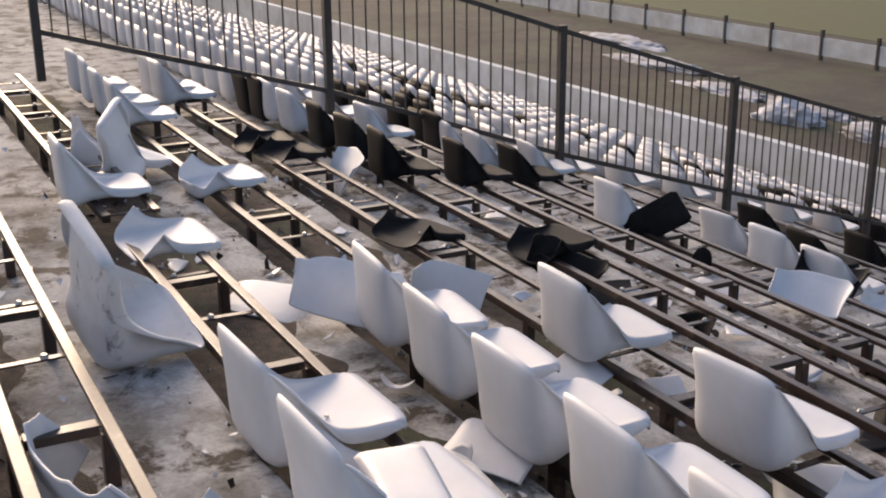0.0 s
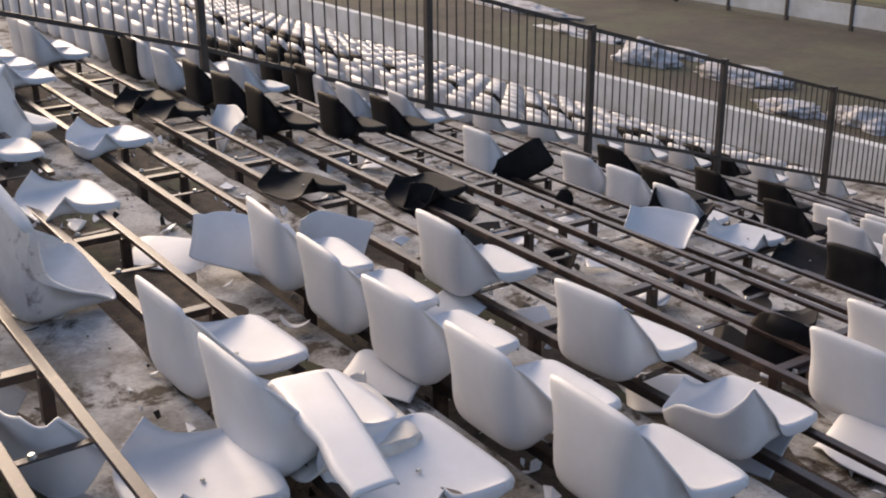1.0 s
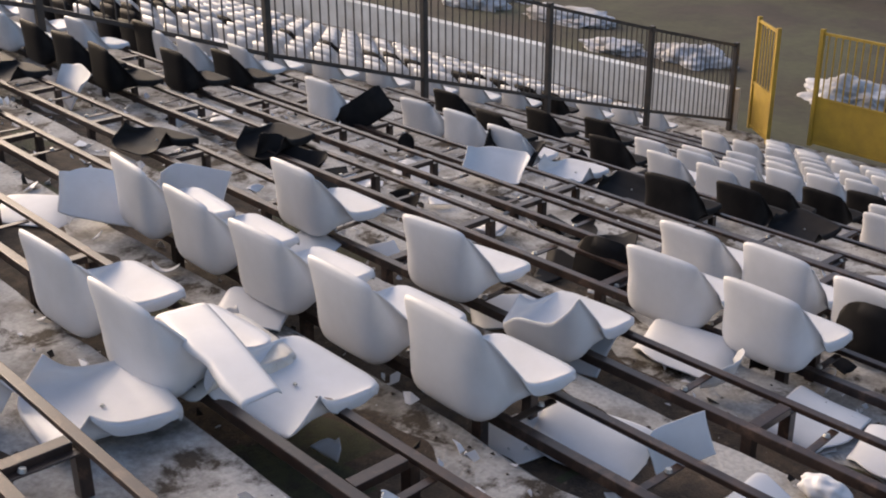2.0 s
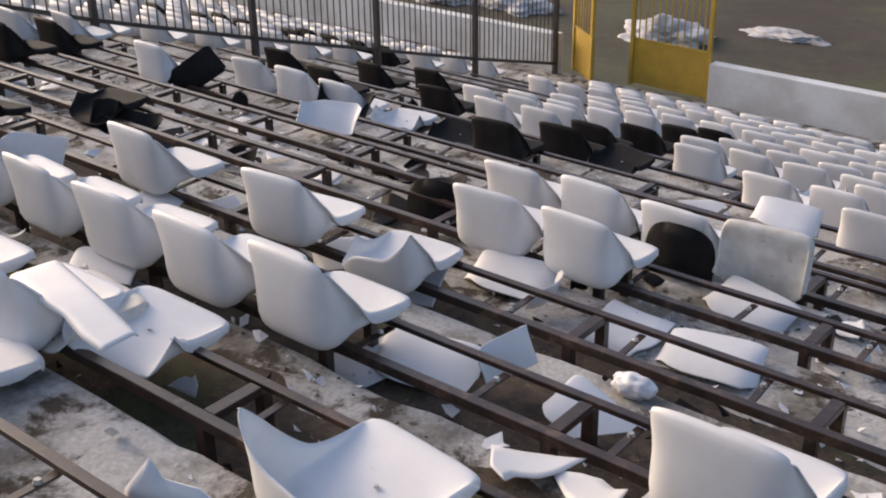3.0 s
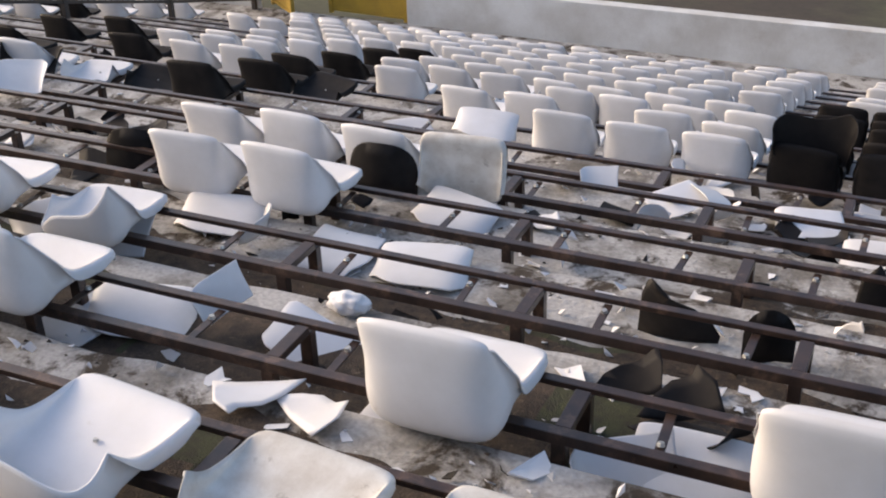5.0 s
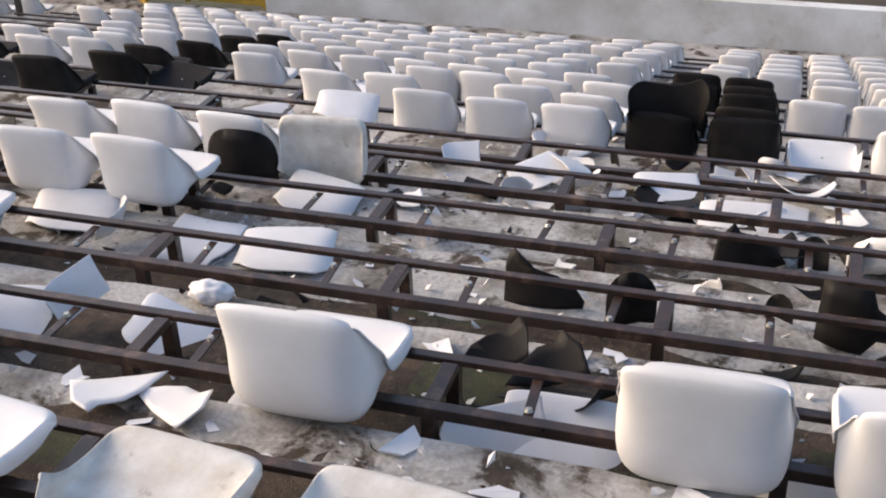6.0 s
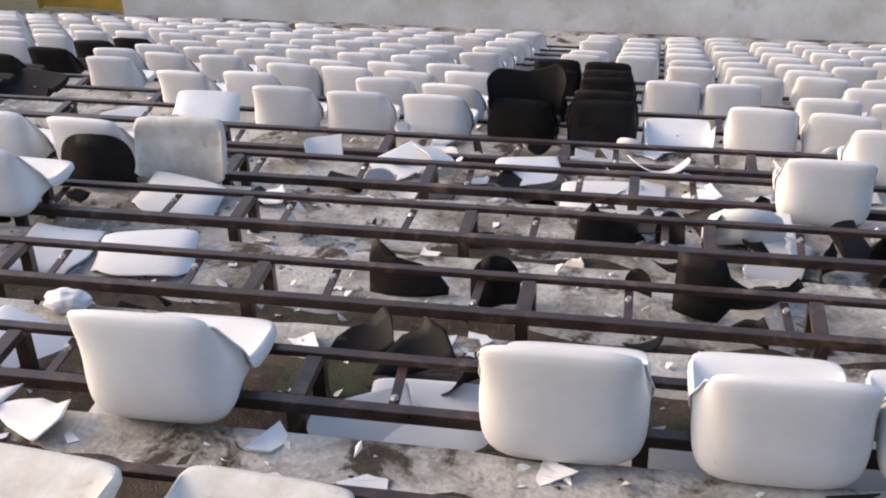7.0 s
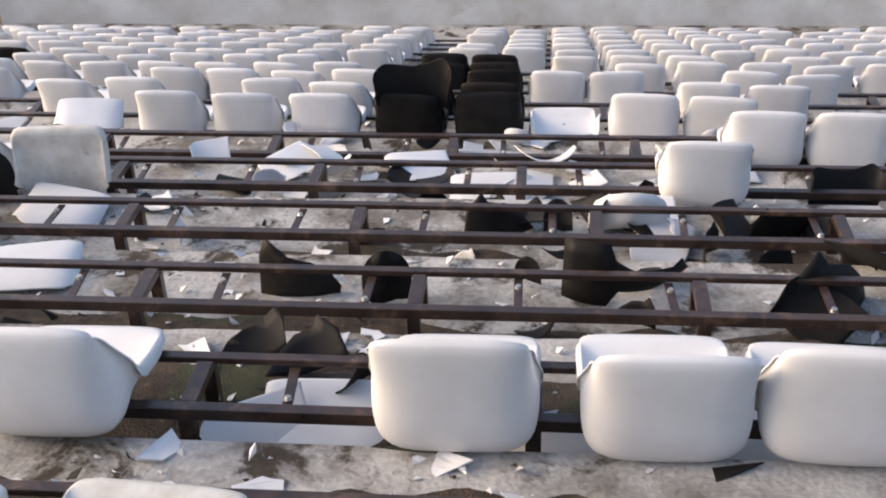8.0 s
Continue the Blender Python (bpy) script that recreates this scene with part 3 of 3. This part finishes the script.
# loose seats and backs: kind, x, y, z, tip, lean, turn
# height over the tread, then tip, lean, turn; flat pieces lie face up
LOOSE = (
    ("back", -4.84, 2.06, 0.14, 35, 20, 70),
    ("torn_back", -3.42, 0.76, 0.12, 0, 0, 10, 1.1),
    ("strip", -2.76, 1.41, 0.385, 8, 2, -10),
    ("loose_pan", -1.66, 4.36, 0.21, 80, 0, 5),
    ("black_dome", -2.06, 4.24, 0.17, -8, 2, 6),
    ("black_dome", -3.36, 3.96, 0.17, -10, 4, 14),
    ("black_horn", -0.31, 3.30, 0.115, -8, 0, 4),
    ("black_round", 0.03, 3.28, 0.115, -10, 0, 10),
    ("black_tube", 0.80, 3.28, 0.14, -6, 4, -6),
    ("black_round", 1.00, 3.42, 0.05, 60, 10, 40, 0.8),
    ("black_half", 1.52, 3.14, 0.12, 35, 20, -40, 0.9),
    ("black_spike", 1.66, 3.22, 0.16, -14, 8, 30, 1.3),
    ("black_spike", 0.40, 4.02, 0.12, -12, 4, 14),
    ("black_round", 0.58, 4.10, 0.05, 70, 6, 60, 0.8),
    ("black_spike", 0.86, 4.16, 0.10, 30, 10, 100, 0.9),
    ("black_half", 1.05, 3.98, 0.06, 20, 10, 70, 0.7),
    ("black_horn", -0.34, 2.72, 0.07, 48, 4, 190, 0.7),
    ("black_spike", -0.14, 2.68, 0.07, 50, 10, 200, 0.85),
    ("black_half", 0.0, 2.52, 0.05, 12, 4, 160),
    ("back", -0.02, 2.36, 0.04, 8, 4, 6),
    ("arch", 0.99, 4.06, 0.11, -8, 0, 2),
    ("half_back", 0.98, 4.22, 0.04, 6, 0, 4),
    ("half_back", 1.10, 3.92, 0.03, 4, 0, 80),
    ("back", -2.16, 2.47, 0.05, 6, 3, 20),
    ("half_back", -1.86, 2.52, 0.12, 62, -14, 60, 0.65),
    ("half_back", -2.35, 2.30, 0.03, 4, 0, 80),
    ("back", -2.50, 3.50, 0.05, 6, 3, 14),
    ("back", -1.62, 4.16, 0.05, 8, 3, -12),
    ("back", -1.45, 3.42, 0.04, 4, -3, 8),
    ("back", -1.85, 3.42, 0.03, 4, 2, 100),
    ("half_back", -3.3, 3.15, 0.05, 12, 4, 60),
    ("half_back", -2.85, 3.05, 0.10, 30, 4, 20),
    ("back", -5.28, 5.10, 0.12, 25, 8, 30),
    ("half_back", -5.75, 4.70, 0.06, 10, 4, 12),
    ("back", -7.87, 3.32, 0.16, 52, 10, -10),
    ("black_slab", -6.98, 5.30, 0.30, -14, 56, 30),
    ("black_back", -5.78, 3.75, 0.14, 50, 20, 20),
    ("black_half", -5.6, 3.85, 0.05, 10, 0, 70),
    ("black_back", -5.9, 5.9, 0.10, 30, 10, 20),
    ("black_half", -6.6, 5.95, 0.08, 20, 10, 90),
    ("back", -2.3, 6.20, 0.24, 12, 4, 10),
    ("half_back", -3.0, 6.30, 0.05, 10, 0, 40),
    ("half_back", -0.1, 5.0, 0.04, 10, 4, 20),
    ("back", 0.35, 4.75, 0.04, 6, 0, 4),
    ("back", 0.3, 5.42, 0.05, 8, 4, 0),
    ("half_back", -0.75, 5.0, 0.04, 6, 0, 60),
    ("half_back", -1.2, 5.05, 0.08, 30, 0, 20, 0.6),
    ("black_half", -0.95, 4.72, 0.04, 8, 4, 95, 0.8),
    ("black_back", -0.18, 5.92, 0.30, 78, 4, 5),
    ("black_half", -0.92, 5.28, 0.06, 16, 8, 20),
    ("black_half", -0.28, 5.34, 0.06, 14, 4, 200, 0.9),
    ("black_back", -1.42, 5.22, 0.05, 10, 6, 80, 0.8),
    ("black_half", 0.05, 4.62, 0.06, 18, 6, 120, 0.8),
    ("black_half", 1.38, 4.06, 0.08, 24, 10, 40, 0.8),
    ("black_spike", 1.62, 4.0, 0.11, 10, -10, 20, 1.1),
    ("black_round", 1.80, 4.05, 0.06, 60, -10, 80),
    ("black_back", 2.0, 4.55, 0.16, 60, 10, 10, 0.8),
    ("black_half", 1.95, 3.5, 0.1, 40, 10, 140),
    ("half_back", 1.15, 2.22, 0.03, 4, 2, 40),
    ("white_spike", -1.35, 1.98, 0.03, 84, 4, 30, 0.9),
    ("white_spike", -1.12, 2.02, 0.03, 80, 4, 150, 0.8),
    ("white_spike", -1.72, 0.98, 0.16, -10, 0, 24, 1.25),
    ("half_back", -1.0, 2.30, 0.04, 8, 4, -10),
    ("half_back", -1.52, 2.55, 0.05, 10, 20, 0),
    ("half_back", -0.25, 2.18, 0.06, 30, 2, 34),
    ("half_back", 0.62, 2.2, 0.03, 6, 2, 4),
    ("back", -5.2, 1.86, 0.03, 4, 0, 40),
    ("half_back", -4.2, 2.75, 0.03, 6, 0, 120),
    ("half_back", -5.1, 2.62, 0.14, 60, 10, 40),
    ("half_back", -5.45, 2.45, 0.06, 20, 10, 100),
    ("half_back", -3.6, 2.0, 0.04, 6, 0, 30),
    ("arch", -0.35, 5.30, 0.10, 10, 4, 0, 0.8),
    ("arch", 0.62, 5.05, 0.05, 70, 4, 10, 0.9),
    ("half_back", 0.55, 4.80, 0.04, 8, 4, 90, 0.8),
    ("half_back", -0.55, 5.10, 0.05, 20, 4, 130, 0.7),
    ("arch", -1.9, 5.0, 0.05, 66, 8, 30, 0.9),
    ("arch", -0.42, 4.9, 0.08, 30, 8, 70, 0.6),
    ("half_back", 1.5, 5.0, 0.05, 14, 4, 10, 0.8),
    ("arch", 1.28, 5.02, 0.06, 50, 12, -20, 0.8),
)


def ground_at(x, y):
    return tread_z(math.floor((y - Y0 + LIP) / PITCH_Y))


# smaller broken pieces strewn where the rows were smashed: count, kinds, x from and to, rows, sizes
lr = random.Random(33)
STREWN = (
    (16, ("black_spike", "black_round", "black_half", "black_horn"), (0.3, 2.3), (1, 2, 2, 3), (0.35, 0.75)),
    (26, ("black_spike", "black_round", "black_half", "black_horn"), (-7.5, -3.6), (2, 3, 4, 5, 6, 7), (0.5, 1.0)),
    (20, ("black_spike", "black_round", "black_half"), (-2.6, 0.2), (2, 3, 3, 4), (0.35, 0.65)),
    (34, ("white_spike", "arch", "half_back"), (-1.6, 1.9), (2, 3, 3, 4, 4), (0.3, 0.75)),
    (40, ("white_spike", "arch", "half_back"), (-7.5, -2.0), (1, 2, 3, 4, 5), (0.35, 0.8)),
    (8, ("white_spike", "arch"), (-6.0, -2.0), (-1, 0), (0.3, 0.6)),
)
STREWN_PIECES = []
for count, kinds, (xa, xb), rows, (sa, sb) in STREWN:
    for _ in range(count):
        kind, i = lr.choice(kinds), lr.choice(rows)
        size = lr.uniform(sa, sb)
        flat = kind in ("half_back", "black_half")
        tip = lr.uniform(4, 18) if flat else lr.choice((lr.uniform(60, 88), lr.uniform(60, 88), lr.uniform(-15, 30)))
        up = 0.04 if flat else 0.02 + 0.11 * size * abs(math.cos(radians(tip)))
        STREWN_PIECES.append((kind, lr.uniform(xa, xb), row_y(i) - LIP + lr.uniform(0.1, PITCH_Y - 0.1), up, tip, lr.uniform(-10, 10), lr.uniform(0, 360), size))

# seats wrenched off and tipped onto their backs, the pan standing upright
def tipped(kind, x, y, z, turn, lean, roll):
    """A seat on its back: turn swings the back round, lean tilts the pan along the row, roll towards the aisle above."""
    on_back = Matrix(((-1, 0, 0, 0), (0, 0, 1, 0), (0, 1, 0, 0), (0, 0, 0, 1)))
    return seat(kind, Matrix.Translation((x, y, z)) @ Matrix.Rotation(radians(turn), 4, "Z") @ Matrix.Rotation(radians(lean), 4, "X") @ Matrix.Rotation(radians(roll), 4, "Y") @ on_back, bolts=False)


tipped("soiled_white", -4.55, 1.0, 0.335, 6, 6, 18)
tipped("torn_half", -7.40, 1.78, 0.17, 150, -8, -12)
for kind, x, y, up, tip, lean, turn, *size in LOOSE + tuple(STREWN_PIECES):
    if kind in ("back", "half_back") and tip < 21:
        tip += 180
    seat(kind, pose(x, y, ground_at(x, y) + up, tip, lean, turn) @ Matrix.Scale(size[0] if size else 1.0, 4), bolts=False)


# ---- shards of broken plastic ----
def shard_mesh(seed, mat):
    r = random.Random(seed)
    bm = bmesh.new()
    n = r.choice((4, 5, 5, 6, 7))
    angles = sorted(r.uniform(0, 2 * math.pi) for _ in range(n))
    ring = [(math.cos(a) * r.uniform(0.45, 1.0), math.sin(a) * r.uniform(0.3, 0.9)) for a in angles]
    curve = r.uniform(0.0, 0.2)
    mid = bm.verts.new((0, 0, 0))
    vs = [bm.verts.new((x, y, curve * (x * x + 0.3 * y * y))) for x, y in ring]
    for a, b in zip(vs, vs[1:] + vs[:1]):
        bm.faces.new((mid, a, b))
    thicken(bm, 0.05)
    me = bpy.data.meshes.new("plastic_shard")
    bm.to_mesh(me)
    bm.free()
    me.materials.append(mat)
    return me


WHITE_SHARDS = [shard_mesh(100 + k, WHITE) for k in range(12)]
BLACK_SHARDS = [shard_mesh(200 + k, BLACK) for k in range(5)]
sr = random.Random(77)


def shard(x, y, size, dark=False, on=None):
    ob = new("plastic_shard", sr.choice(BLACK_SHARDS if dark else WHITE_SHARDS))
    tagged(ob, "jagged black plastic shard on stained concrete" if dark else "jagged white plastic shard on stained concrete", "plastic shard", "black plastic shards" if dark else "white plastic shards")
    z = (ground_at(x, y) if on is None else on) + 0.09 * size
    ob.matrix_world = pose(x, y, z, sr.uniform(-14, 14), sr.uniform(-14, 14), sr.uniform(0, 360)) @ Matrix.Diagonal((size, size, size, 1))


for k in range(250):
    i = sr.choice((-2, -1, -1, 0, 0, 0, 0, 1, 1, 1, 2, 2, 2, 3, 3, 4, 4, 5))
    x = sr.uniform(-7.0 - 0.3 * i, 2.4 + 0.2 * i) if sr.random() < 0.75 else sr.uniform(-2.4, 1.6)
    y = row_y(i) - LIP + sr.uniform(0.04, PITCH_Y - 0.05)
    shard(x, y, sr.choice((0.025, 0.035, 0.05, 0.05, 0.07, 0.09, 0.12)), sr.random() < 0.14)
for x, y, size in ((-0.55, 2.70, 0.10), (-0.12, 2.78, 0.12), (0.06, 2.85, 0.09), (-0.28, 2.88, 0.07), (-1.52, 2.05, 0.06), (-1.0, 1.95, 0.05), (-1.22, 1.92, 0.05), (-0.78, 2.12, 0.10), (1.3, 2.16, 0.13), (0.72, 2.18, 0.09), (1.0, 2.2, 0.1), (-4.55, 1.05, 0.10), (-5.6, 1.2, 0.08)):
    shard(x, y, size)

for _ in range(16):
    shard(sr.uniform(0.1, 1.9), sr.uniform(2.11, 2.24), sr.uniform(0.03, 0.09))
for _ in range(8):
    shard(sr.uniform(-0.9, 0.1), sr.uniform(2.15, 2.8), sr.uniform(0.03, 0.08))

# the small scraps, too many to count
for dark in (False, True):
    verts, polys = [], []
    for k in range(700 if dark else 3300):
        i = sr.choice((-2, -1, -1, 0, 0, 1, 1, 2, 2, 3, 3, 4, 4, 5, 5, 6))
        x, f = sr.uniform(-8.5, 3.2), sr.random()
        y = row_y(i) - LIP + 0.03 + (PITCH_Y - 0.07) * (f if sr.random() < 0.5 else f * f)
        if noise.noise((x * 1.3, y * 1.6, 5.0)) < -0.12:
            continue
        size, a = sr.choice((0.012, 0.018, 0.024, 0.032, 0.042)), sr.uniform(0, 6.28)
        z, n, base = tread_z(i) + 0.003, sr.choice((3, 4, 4, 5)), len(verts)
        tilt = sr.uniform(0, 0.7) * size
        for lift in (0.0, 0.004):
            for q in range(n):
                rr = size * (0.6 + 0.4 * math.sin(q * 2.3 + a * 3))
                verts.append((x + rr * math.cos(a + q * 6.28 / n), y + rr * math.sin(a + q * 6.28 / n) * 0.7, z + lift + tilt * (1 + math.cos(q * 6.28 / n))))
        polys.append(tuple(range(base + n, base + 2 * n)))
        polys.append(tuple(range(base + n - 1, base - 1, -1)))
        polys += [(base + q, base + (q + 1) % n, base + n + (q + 1) % n, base + n + q) for q in range(n)]
    me = bpy.data.meshes.new("plastic_scraps")
    me.from_pydata(verts, [], polys)
    me.materials.append(BLACK if dark else WHITE)
    tagged(new("plastic_scraps", me), "small torn scraps of %s plastic strewn over the steps" % ("black" if dark else "white"), "debris", kind="stuff")

# crumbs of plastic, too many to count
verts, polys, dark_crumbs = [], [], []
for k in range(2600):
    i = sr.randint(-3, 6)
    x = sr.uniform(-9, 4)
    y = row_y(i) - LIP + sr.uniform(0.03, PITCH_Y - 0.04)
    s_ = sr.choice((0.004, 0.006, 0.009, 0.013))
    base = len(verts)
    a = sr.uniform(0, 6.28)
    z = tread_z(i) + 0.004
    for q in range(3):
        verts.append((x + s_ * math.cos(a + q * 2.1), y + s_ * math.sin(a + q * 2.1) * 0.7, z))
    verts.append((x, y, z + s_ * 0.6))
    polys += [(base, base + 1, base + 3), (base + 1, base + 2, base + 3), (base + 2, base, base + 3), (base + 2, base + 1, base)]
me = bpy.data.meshes.new("plastic_crumbs")
me.from_pydata(verts, [], polys)
me.materials.append(WHITE)
me.materials.append(SOIL)
me.polygons.foreach_set("material_index", [int((p // 4) % 5 > 1) for p in range(len(polys))])
tagged(new("plastic_crumbs", me), "small white plastic crumbs and dark litter on concrete", "debris", kind="stuff")

# a crumpled white lump under the rails
bm = bmesh.new()
bmesh.ops.create_icosphere(bm, subdivisions=4, radius=1.0)
for v in bm.verts:
    v.co *= 1 + 0.22 * noise.noise(v.co * 2.2) + 0.06 * noise.noise(v.co * 7)
    v.co = Vector((v.co.x * 0.085, v.co.y * 0.05, v.co.z * 0.045))
lump = link("crumpled_bag", bm, WHITE, smooth=True)
lump.location = (-1.45, 2.80, tread_z(0) + 0.042)
tagged(lump, "crumpled white plastic bag lying on the step", "bag")

# ---- boundary: wall, fence, gate ----
WALL_TOP = tread_z(LAST) + 0.62
bm = boxed(-7.3, RIGHT + 8, WALL_Y, WALL_Y + 0.2, tread_z(LAST) - 1.2, WALL_TOP, bevel=0.012)
tagged(link("wall_front", bm, WALL), "whitewashed concrete parapet wall with rust stains", kind="structure")
bm = boxed(-80, -10.05, WALL_Y, WALL_Y + 0.2, tread_z(LAST) - 1.2, WALL_TOP, bevel=0.012)
tagged(link("wall_far", bm, WALL), "whitewashed concrete parapet wall of the next block", kind="structure")

fence = tagged(new("fence"), "dark painted steel bar fence running down the terrace", "fence")
FENCE_BAR = shared_box("fence_bar", 0.014, 0.014, 1.16, FENCE)
FENCE_POST = shared_box("post", 0.07, 0.07, 1.66, FENCE)
for n, (x, y, z) in enumerate(FENCE_POSTS):
    put("post", FENCE_POST, fence, x, y, z + 0.41)
    if n == len(FENCE_POSTS) - 1:
        break
    x2, y2, z2 = FENCE_POSTS[n + 1]
    for k in range(1, 19):
        f = k / 19
        put("fence_bar", FENCE_BAR, fence, x + (x2 - x) * f, y + (y2 - y) * f, z + (z2 - z) * f + 0.595)
    for up in (0.0, 1.19):
        a, b = Vector((x, y, z + up)), Vector((x2, y2, z2 + up))
        rail = part("fence_rail", boxed(-0.02, 0.02, 0, (b - a).length, -0.022, 0.022), FENCE, fence)
        rail.matrix_world = Matrix.Translation(a) @ (b - a).to_track_quat("Y", "Z").to_matrix().to_4x4()

GZ = tread_z(LAST)


def gate(x0, y0, x1, y1):
    top = tagged(new("gate"), "yellow painted steel gate with sheet panel and upright bars", "gate", "yellow gates")
    d = Vector((x1 - x0, y1 - y0, 0))
    top.matrix_world = Matrix.Translation((x0, y0, GZ)) @ Matrix.Rotation(math.atan2(d.y, d.x), 4, "Z")
    w = d.length
    part("panel", boxed(0.03, w - 0.03, -0.006, 0.006, 0.06, 0.74), YELLOW, top)
    for x in (0.0, w):
        part("gate_post", boxed(x - 0.03, x + 0.03, -0.03, 0.03, 0.0, 1.78), YELLOW, top)
    for z in (0.06, 0.75, 1.72):
        part("gate_rail", boxed(0.031, w - 0.031, -0.018, 0.018, z - 0.018, z + 0.018), YELLOW, top)
    n = int(w / 0.11)
    for k in range(1, n):
        part("gate_bar", boxed(w * k / n - 0.008, w * k / n + 0.008, -0.008, 0.008, 0.769, 1.70), YELLOW, top)


gate(-9.86, WALL_Y + 0.25, -9.2, WALL_Y - 0.25)
gate(-8.72, WALL_Y + 0.16, -7.36, WALL_Y + 0.1)

# ---- beyond: earth, pitch, old snow ----
GROUND_Z = GZ - 0.65
bm = bmesh.new()
bmesh.ops.create_grid(bm, x_segments=60, y_segments=60, size=900, matrix=Matrix.Translation((0, 0, GROUND_Z)))
tagged(link("ground", bm, EARTH), "bare brown earth round the pitch", kind="structure")
bm = boxed(-140, 80, WALL_Y + 19, WALL_Y + 90, GROUND_Z - 0.1, GROUND_Z + 0.012)
tagged(link("pitch", bm, GRASS), "dull green football pitch grass", kind="structure")


def snow(x, y, rx, ry, h, seed):
    bm = bmesh.new()
    bmesh.ops.create_icosphere(bm, subdivisions=5, radius=1.0)
    for v in bm.verts:
        n = noise.noise(v.co * 1.6 + Vector((seed, 0, 0))) * 0.45 + noise.noise(v.co * 5 + Vector((seed, 3, 0))) * 0.2
        v.co = Vector((v.co.x * rx * (1 + n), v.co.y * ry * (1 + n), v.co.z * h * (1 + n)))
    ob = link("snow_pile", bm, SNOW, smooth=True)
    ob.location = (x, y, GROUND_Z)
    tagged(ob, "grubby pile of old snow on bare earth", "snow pile", "snow piles")


for args in ((-10.8, 20.0, 0.9, 0.7, 0.35, 1), (-8.9, 21.6, 0.8, 0.35, 0.12, 2), (-19.4, 21.6, 1.6, 0.7, 0.25, 3), (-31, 23.8, 2.4, 0.6, 0.2, 4), (-26, 22.5, 1.8, 0.5, 0.16, 5), (-16.5, 20.0, 0.9, 0.5, 0.2, 6), (-22.2, 21.2, 1.0, 0.6, 0.5, 9), (-14.7, 20.4, 0.9, 0.6, 0.35, 10), (-36, 26, 2.4, 0.7, 0.2, 7), (-22.5, 22.4, 1.1, 0.4, 0.18, 8)):
    snow(*args)
# low boundary rail with panels round the pitch
barrier = tagged(new("pitch_barrier"), "low grey metal barrier with panels round the pitch", "barrier")
for k in range(40):
    x = -70 + 2.4 * k
    part("panel", boxed(x + 0.06, x + 2.34, WALL_Y + 13.98, WALL_Y + 14.02, GROUND_Z + 0.15, GROUND_Z + 0.75), WALL, barrier)
    part("post", boxed(x - 0.05, x + 0.05, WALL_Y + 13.95, WALL_Y + 14.05, GROUND_Z, GROUND_Z + 1.0), FENCE, barrier)
